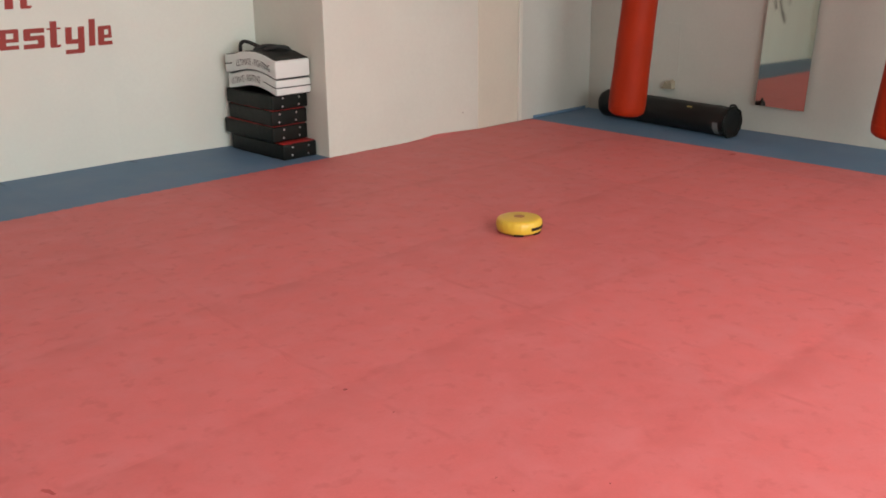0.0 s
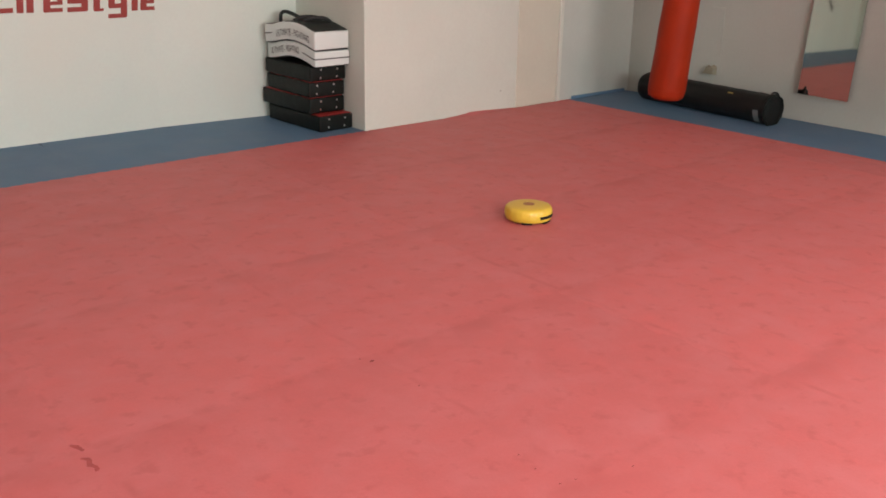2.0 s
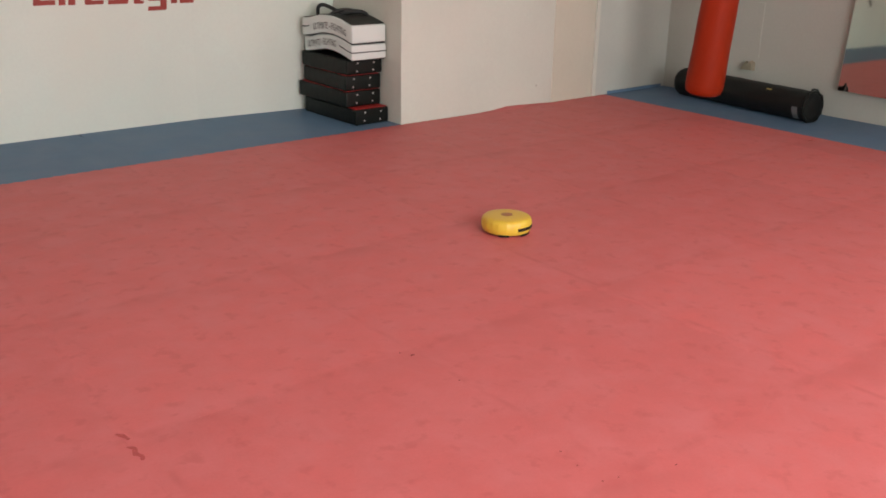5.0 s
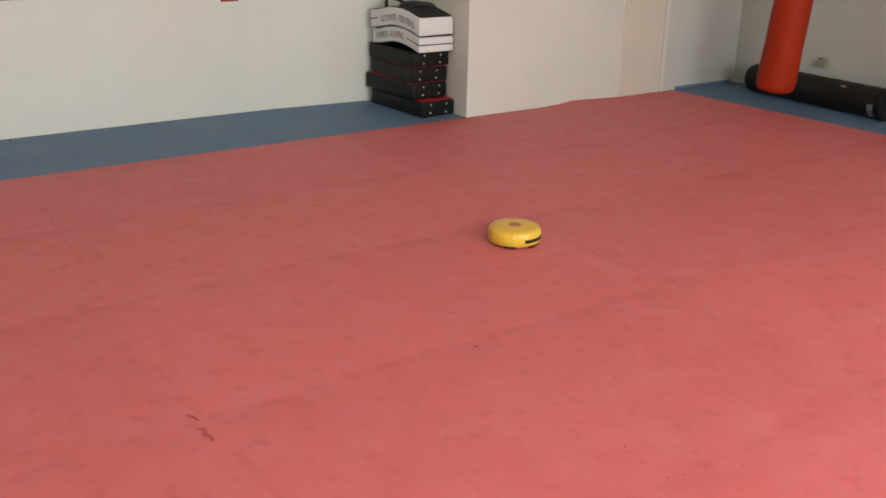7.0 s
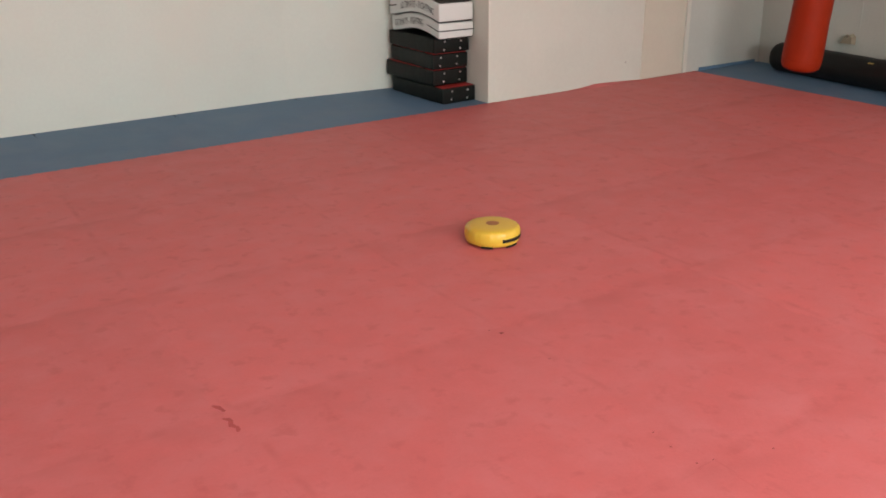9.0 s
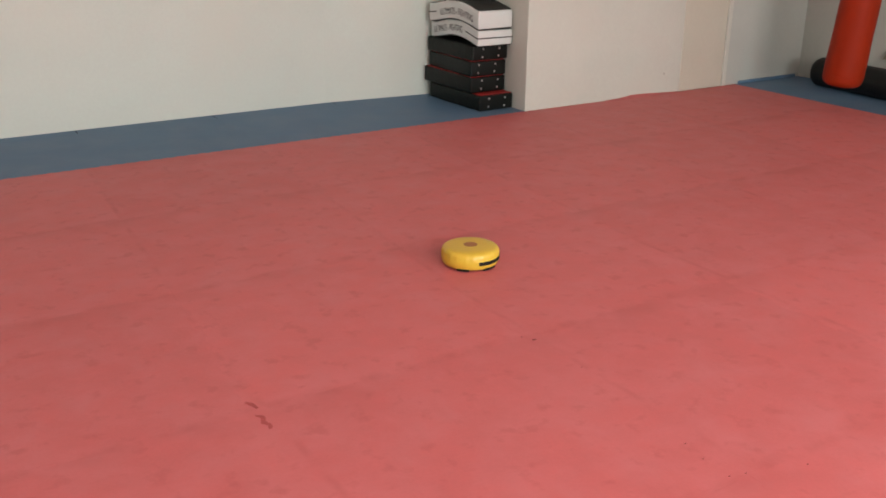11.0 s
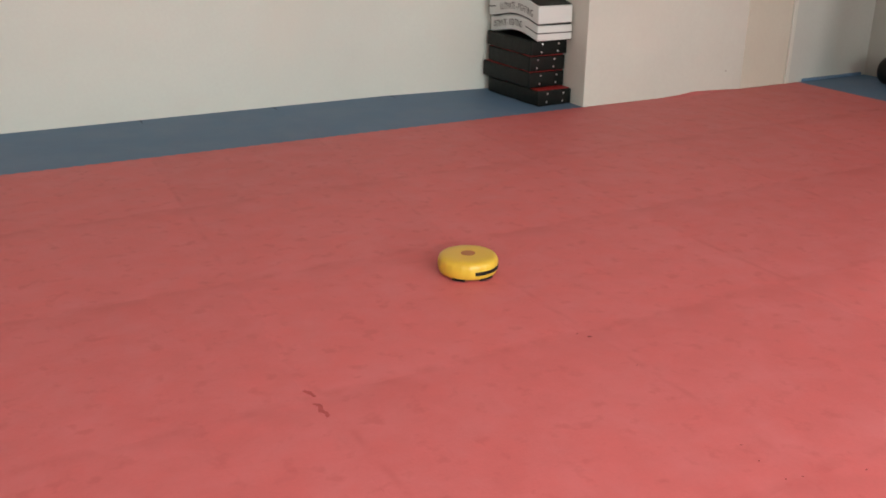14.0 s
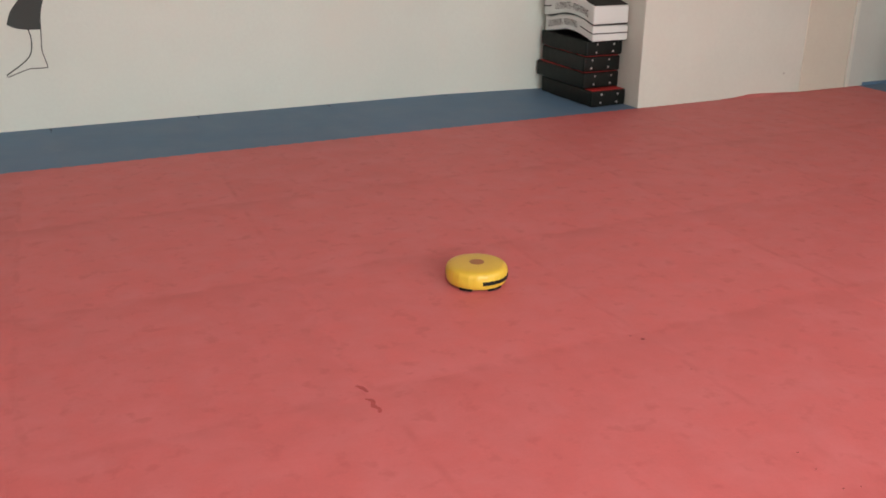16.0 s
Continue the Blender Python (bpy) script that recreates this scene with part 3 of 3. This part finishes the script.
# ---- punch bags ----
def hanging_bag(x, y, bottom, radius, lean_x, lean_y, label):
    bag = tagged(new("punch_bag"), label, "punch bag", "hanging red punch bags")
    height = 1.65
    # it hangs from its ceiling eye and leans a little
    bag.matrix_world = pose(x, y, bottom, lean_x, lean_y, 0)
    r = radius
    body = lathe([(r * 0.45, 0.0), (r * 0.78, 0.006), (r * 0.93, 0.022), (r * 0.985, 0.05), (r, 0.09)] +
                 [(r * (1 + 0.008 * math.sin(k * 1.7)) * (1 - 0.009 * k), 0.09 + (height - 0.13) * k / 16) for k in range(1, 17)] + [(r * 0.84, height - 0.015), (r * 0.78, height)], 64, 0.012, x)
    shell = part("body", body, RED_VINYL, bag, smooth=True)
    part("seam", tube([(r * math.cos(a) * 1.0, r * math.sin(a) * 1.0, 0.085) for a in [2 * math.pi * k / 48 for k in range(49)]], 0.0025, 6), RED_VINYL, shell, smooth=True)
    up = bag.matrix_world.inverted() @ Vector((x + math.sin(radians(lean_y)) * 2.3, y - math.sin(radians(lean_x)) * 2.3, HIGH))
    for k in range(4):
        a = math.pi / 4 + k * math.pi / 2
        part("strap", tube([(r * 0.82 * math.cos(a), r * 0.82 * math.sin(a), height - 0.10), (r * 0.82 * math.cos(a), r * 0.82 * math.sin(a), height), (0, 0, height + 0.32)], 0.009, 6), WEB, bag)
    part("chain", tube([(0, 0, height + 0.31), tuple(up)], 0.010, 8), STEEL, bag)
    return bag


hanging_bag(4.42, 2.022, 0.15, 0.144, 5.4, 0, "tall red vinyl punch bag hanging above the blue mat")
hanging_bag(4.42, -0.045, 0.24, 0.144, 5.4, 0, "red vinyl punch bag hanging near the wall mirror")

lying = tagged(new("lying_punch_bag"), "black punch bag lying on the blue mat along the wall", "punch bag")
r = 0.114
near, far = Vector((4.842, 1.332, r)), Vector((4.985, 2.650, r))
ln = (far - near).length
lying.matrix_world = Matrix.Translation(near) @ (far - near).to_track_quat("Z", "Y").to_matrix().to_4x4()
prof = [(r * 0.70, 0.012), (r * 0.90, 0.0), (r * 1.0, 0.012), (r * 1.03, 0.030), (r * 0.985, 0.055)]
prof += [(r * (1 + 0.010 * math.sin(k * 2.1)), 0.055 + (ln - 0.12) * k / 18) for k in range(1, 19)] + [(r * 0.99, ln - 0.03), (r * 0.9, ln - 0.008), (r * 0.6, ln)]
part("body", lathe(prof, 64, 0.03, 2.0), BLACK_VINYL, lying, smooth=True)
part("rim", tube([(r * (1.0 + 0.12 * noise.noise(Vector((k * 0.9, 3, 1)))) * math.cos(a), r * (1.0 + 0.12 * noise.noise(Vector((k * 0.9, 3, 1)))) * math.sin(a), 0.004) for k, a in enumerate([2 * math.pi * k / 40 for k in range(41)])], 0.010, 8), BLACK_COVER, lying, "ruffled black rim", smooth=True)


def wrap_patch(z0, z1, a0, a1, radius):
    bm = bmesh.new()
    n = 10
    rows = []
    for k in range(n + 1):
        a = radians(a0 + (a1 - a0) * k / n)
        rows.append([bm.verts.new((radius * math.cos(a), radius * math.sin(a), z)) for z in (z0, z1)])
    for p, q in zip(rows, rows[1:]):
        bm.faces.new((p[0], p[1], q[1], q[0]))
    return bm


# the bag's own directions that face the room and the ceiling
inv = lying.matrix_world.to_3x3().inverted()
side_a = math.degrees(math.atan2(*(inv @ Vector((-1, 0, 0))).yx))
top_a = math.degrees(math.atan2(*(inv @ Vector((0, 0, 1))).yx))
step = (top_a - side_a + 180) % 360 - 180
part("tape", wrap_patch(0.050, 0.100, side_a - step * 0.55, side_a + step * 0.02, r * 1.035), GREY_TAPE, lying, "grey tape patch")
part("print", wrap_patch(0.33, 0.38, side_a + step * 0.50, side_a + step * 0.58, r * 1.03), YELLOW_MARK, lying, "small yellow print")
part("loop", tube(smooth_line([inv @ Vector((-0.03, 0, r * 0.92)) + Vector((0, 0, 0.01)), inv @ Vector((-0.02, 0, r * 1.16)) + Vector((0, 0, 0.012)), inv @ Vector((0.03, 0, r * 1.10)) + Vector((0, 0, 0.0)), inv @ Vector((0.05, 0, r * 0.85)) + Vector((0, 0, 0.01))]), 0.008, 8), WEB, lying, "black hanging loop", smooth=True)

# ---- mirror and small things on the east wall ----
mirror = tagged(new("wall_mirror"), "tall narrow unframed mirror strip leaning slightly on the wall", "mirror")
mirror.matrix_world = pose(5.13, 1.1112, 0.2152, 2.0, 1.8, 5.15)
part("glass", box(-0.003, 0.002, -0.195, 0.195, 0.0, 1.70), MIRROR, mirror)
part("backing", box(0.0022, 0.008, -0.193, 0.193, 0.001, 1.699), CREAM, mirror)
for zz in (0.25, 1.3):
    part("wall_mount", box(0.008, 0.078 - zz * 0.031, -0.10, 0.10, zz, zz + 0.1), CREAM, mirror)

bracket = tagged(new("wall_bracket"), "small cream plastic stub on the white wall", "bracket")
bm = bmesh.new()
shape = [(-0.066, 0.0), (0.062, 0.004), (0.060, 0.070), (0.030, 0.088), (0.012, 0.060), (-0.020, 0.078), (-0.045, 0.030)]
low = [bm.verts.new((0.0, -y, z)) for y, z in shape]
high = [bm.verts.new((-0.045, -y * 0.8, 0.008 + z * 0.8)) for y, z in shape]
bm.faces.new(low)
bm.faces.new(high)
for i in range(len(shape)):
    j = (i + 1) % len(shape)
    bm.faces.new((low[i], low[j], high[j], high[i]))
part("stub", bm, CREAM, bracket)
bracket.location = (EAST + 0.002, 2.157, 0.248)
cable = tagged(new("cable_cover"), "thin cable cover in the same darkened wall grey", "cable cover")
part("upright", box(EAST - 0.0035, EAST + 0.002, 2.073, 2.097, 0.36, 0.80, 0.003), DIMMED_WALL, cable)
part("arm", box(EAST - 0.0035, EAST + 0.002, 2.0975, 2.195, 0.776, 0.80, 0.003), DIMMED_WALL, cable)
screw = finish("wall_plug", lathe([(0.007, 0.0), (0.007, 0.003), (0.004, 0.005)], 14), PLUG_GREY)
tagged(screw, "small grey plug in the white wall", "wall plug")
screw.matrix_world = pose(3.594, FACE + 0.001, 0.153, 90, 0, 0)

# the blue mat turned up against the pier, and a curled edge of red mat
tagged(finish("mat_upstand", box(4.440, 5.145, FACE - 0.016, FACE - 0.002, 0.0, 0.024, 0.003, 2), BLUE_MAT), "strip of blue foam mat turned up against the wall", "mat", kind="structure")
curl = bmesh.new()
cs = [(3.00, 0.001), (3.10, 0.005), (3.14, 0.0062), (3.19, 0.0125), (3.215, 0.012), (3.26, 0.0205), (3.30, 0.0195), (3.42, 0.0165), (3.50, 0.012), (3.58, 0.009), (3.70, 0.003), (3.755, 0.0006)]
rows = [[curl.verts.new((x, y, z)) for y, z in ((FACE - 0.045, 0.0004), (FACE - 0.0025, h), (FACE - 0.002, -0.01))] for x, h in cs]
for a, b in zip(rows, rows[1:]):
    curl.faces.new((a[0], b[0], b[1], a[1]))
    curl.faces.new((a[1], b[1], b[2], a[2]))
tagged(finish("mat_curl", curl, RED_MAT), "edge of red foam mat curling up at the wall", "mat", kind="structure")

# ---- the yellow robot pad that slides over the mats ----
robot = tagged(new("yellow_robot_pad"), "round padded yellow vinyl target gliding over the red mats", "robot pad")
R, HT = 0.1222, 0.082
cover = lathe([(R * 0.55, 0.008), (R * 0.86, 0.0065), (R * 0.93, 0.010), (R * 0.975, 0.020), (R * 0.998, 0.034), (R, 0.046), (R * 0.992, 0.058), (R * 0.965, 0.068), (R * 0.91, 0.0752),
               (R * 0.80, 0.0793), (R * 0.60, 0.0812), (R * 0.40, HT), (R * 0.20, HT), (R * 0.02, HT)], 96)
for v in cover.verts:
    rad = math.hypot(v.co.x, v.co.y)
    a = math.atan2(v.co.y, v.co.x)
    if rad > R * 0.7:
        pleat = max(0, math.sin(a * 26 + 2 * math.sin(a * 5))) * 0.0042 * max(0, 1 - abs(v.co.z - 0.056) / 0.028)
        k = 1 - pleat / rad
        v.co.x, v.co.y = v.co.x * k, v.co.y * k
padded = part("cover", cover, YELLOW_VINYL, robot, "padded yellow vinyl cover", smooth=True)
part("print", lathe([(0.029, HT - 0.0005), (0.029, HT + 0.0006), (0.027, HT + 0.001)], 32), BROWN_PATCH, padded, "round brown print")


def band(a0, a1, z0, z1, radius, thick=0.003, steps=24):
    bm = bmesh.new()
    rows = []
    for k in range(steps + 1):
        a = radians(a0 + (a1 - a0) * k / steps)
        rows.append([bm.verts.new((rr * math.cos(a), rr * math.sin(a), z)) for rr, z in ((radius - thick, z0), (radius, z0), (radius, z1), (radius - thick, z1))])
    for p, q in zip(rows, rows[1:]):
        for i in range(4):
            bm.faces.new((p[i], p[(i + 1) % 4], q[(i + 1) % 4], q[i]))
    bm.faces.new(rows[0])
    bm.faces.new(rows[-1])
    return bm


SLOT = -106.0
part("sensor_band", band(SLOT, SLOT + 95, 0.0292, 0.0445, R + 0.0008), BLACK_PLASTIC, padded, "black sensor band")
for a0, a1 in ((SLOT - 46, SLOT - 20), (SLOT + 12, SLOT + 44), (SLOT + 130, SLOT + 160), (SLOT + 200, SLOT + 230)):
    part("bumper", band(a0, a1, 0.0035, 0.0125, R * 0.948, 0.012, 10), BLACK_PLASTIC, robot, "black bumper edge")
chassis = part("chassis", lathe([(R * 0.72, 0.0025), (R * 0.76, 0.0035), (R * 0.76, 0.0075), (R * 0.5, 0.0078)], 48), BLACK_PLASTIC, robot, "black chassis")
for dx in (-0.06, 0.06):
    wheel = lathe([(0.006, -0.006), (0.012, -0.0055), (0.013, 0), (0.012, 0.0055), (0.006, 0.006)], 20)
    bmesh.ops.rotate(wheel, verts=wheel.verts, cent=(0, 0, 0), matrix=Matrix.Rotation(radians(90), 3, "X"))
    bmesh.ops.translate(wheel, verts=wheel.verts, vec=(0, dx, 0.0130))
    part("wheel", wheel, BLACK_PLASTIC, chassis)

# ---- dirt in the joints and specks on the mats ----
dirt = bmesh.new()
for x, y, s in ((0.012, -0.045, 0.014), (-0.012, -0.005, 0.006), (0.020, -0.290, 0.006), (-0.034, -0.806, 0.006), (-0.052, -0.985, 0.006),
                (0.175, -1.055, 0.005), (-0.003, -0.998, 0.005), (-0.050, -0.888, 0.005)):
    v0 = [dirt.verts.new((x + s * (0.7 + 0.5 * noise.noise(Vector((x * 9, y * 9, k)))) * math.cos(k), y + s * 0.6 * (0.7 + 0.5 * noise.noise(Vector((y * 9, k, x)))) * math.sin(k), 0.0012)) for k in [i * math.pi / 4 for i in range(8)]]
    dirt.faces.new(v0)
tagged(finish("specks", dirt, SPECK), "dark dirt specks on the red mats", "dirt", kind="stuff")
dirt = bmesh.new()
for line, wide in ((((-1.004, 0.056), (-0.992, 0.034), (-0.986, 0.004)), 0.022), (((-1.008, -0.032), (-0.993, -0.052), (-1.001, -0.080), (-0.992, -0.104), (-0.999, -0.126)), 0.021)):
    pts = smooth_line([(x, y, 0.0012) for x, y in line], 6)
    last = None
    for k, p in enumerate(pts):
        way = (pts[min(k + 1, len(pts) - 1)] - pts[max(k - 1, 0)]).normalized()
        side = Vector((-way.y, way.x, 0)) * wide * (0.35 + 0.65 * math.sin(math.pi * (k + 0.5) / len(pts))) * (0.8 + 0.6 * noise.noise(p * 90)) / 2
        pair = (dirt.verts.new(p - side), dirt.verts.new(p + side))
        if last:
            dirt.faces.new((last[0], pair[0], pair[1], last[1]))
        last = pair
tagged(finish("dirt", dirt, DIRT), "grimy joint between the red mats", "dirt", kind="stuff")

lifted = bmesh.new()
for k in range(-3, 3):
    x = -0.635 + 0.915 * k
    for n in range(6):
        y0, y1 = NORTH - 0.006 - 0.022 * n, NORTH - 0.006 - 0.022 * (n + 1)
        w0, w1 = 0.0065 - 0.001 * n, 0.0065 - 0.001 * (n + 1)
        sway = 0.004 * math.sin(n * 1.3 + k)
        lifted.faces.new([lifted.verts.new(v) for v in ((x - w0 + sway, y0, 0.001), (x + w0 + sway, y0, 0.001), (x + w1 + sway * 0.6, y1, 0.001), (x - w1 + sway * 0.6, y1, 0.001))])
tagged(finish("joint_dirt", lifted, JOINT_DARK), "dark gaps where blue mats meet at the wall", "dirt", kind="stuff")

# ---- the mats, piece by piece ----
red_field = tagged(new("mat_field_red"), "field of red interlocking foam mats", "mat", kind="structure")
for i in range(-6, 5):
    for j in range(-6, 3):
        y0, y1 = max(j, SOUTH), (j + 1 if j < 2 else RED_NORTH)
        run = DRIFT if j >= 0 else 0.0
        off = DRIFT * max(j, 0)
        x0, x1 = max(i + off, WEST), (i + 1 + off if i < 4 else RED_EAST)
        if x1 - x0 < 0.05:
            continue
        sides = (j > -6 and i > -6, i < 4, i > -6 and (True if j < 2 else "fine"), i > -6)
        lay_mat(red_field, x0, y0, x1 - x0, y1 - y0, sides, RED_MAT, run if i > -6 else 0.0, run if i < 4 else 0.0)
blue_north = tagged(new("mat_strip_blue_north"), "strip of blue foam mats along the recessed wall", "mat", kind="structure")
edges = [WEST] + [-0.635 + 0.915 * k for k in range(-5, 3)] + [PIER_X - 0.003]
for a, b in zip(edges, edges[1:]):
    lay_mat(blue_north, a, RED_NORTH - 0.006, b - a, NORTH - RED_NORTH + 0.007 - random.choice((0.003, 0.006, 0.009)), (False, b < 2, False, a > WEST), BLUE_MAT)
blue_east = tagged(new("mat_strip_blue_east"), "strip of blue foam mats under the hanging bags", "mat", kind="structure")
for j in range(-6, 3):
    y0 = max(j, SOUTH)
    lay_mat(blue_east, RED_EAST + 0.001, y0, EAST - RED_EAST - 0.013, (j + 1 if j < 2 else RED_NORTH) - y0, (j > -6, False, j < 2, False), BLUE_MAT)


# ---- what moves ----
def motions():
    rows = [(0, 1.842, 0.809), (0.5, 1.777, 0.802), (1, 1.698, 0.797), (1.5, 1.658, 0.793), (2, 1.640, 0.788), (2.5, 1.553, 0.779), (3, 1.438, 0.779), (3.2, 1.433, 0.780),
            (5.3, 1.197, 0.779), (5.5, 1.180, 0.778), (6, 0.956, 0.774), (6.5, 0.856, 0.747), (7, 0.829, 0.744), (7.5, 0.819, 0.745), (8, 0.769, 0.737),
            (8.5, 0.624, 0.720), (9, 0.549, 0.716), (9.5, 0.450, 0.703), (9.7, 0.406, 0.701), (11.8, 0.212, 0.688), (12, 0.210, 0.687), (12.5, 0.054, 0.685), (13, 0.004, 0.681), (13.5, -0.039, 0.679),
            (14, -0.061, 0.671), (14.5, -0.070, 0.670), (15, -0.156, 0.659), (15.5, -0.228, 0.654), (16, -0.270, 0.653)]
    walk(robot, [(t, pose(x, y, 0.0005)) for t, x, y in rows])


motions()
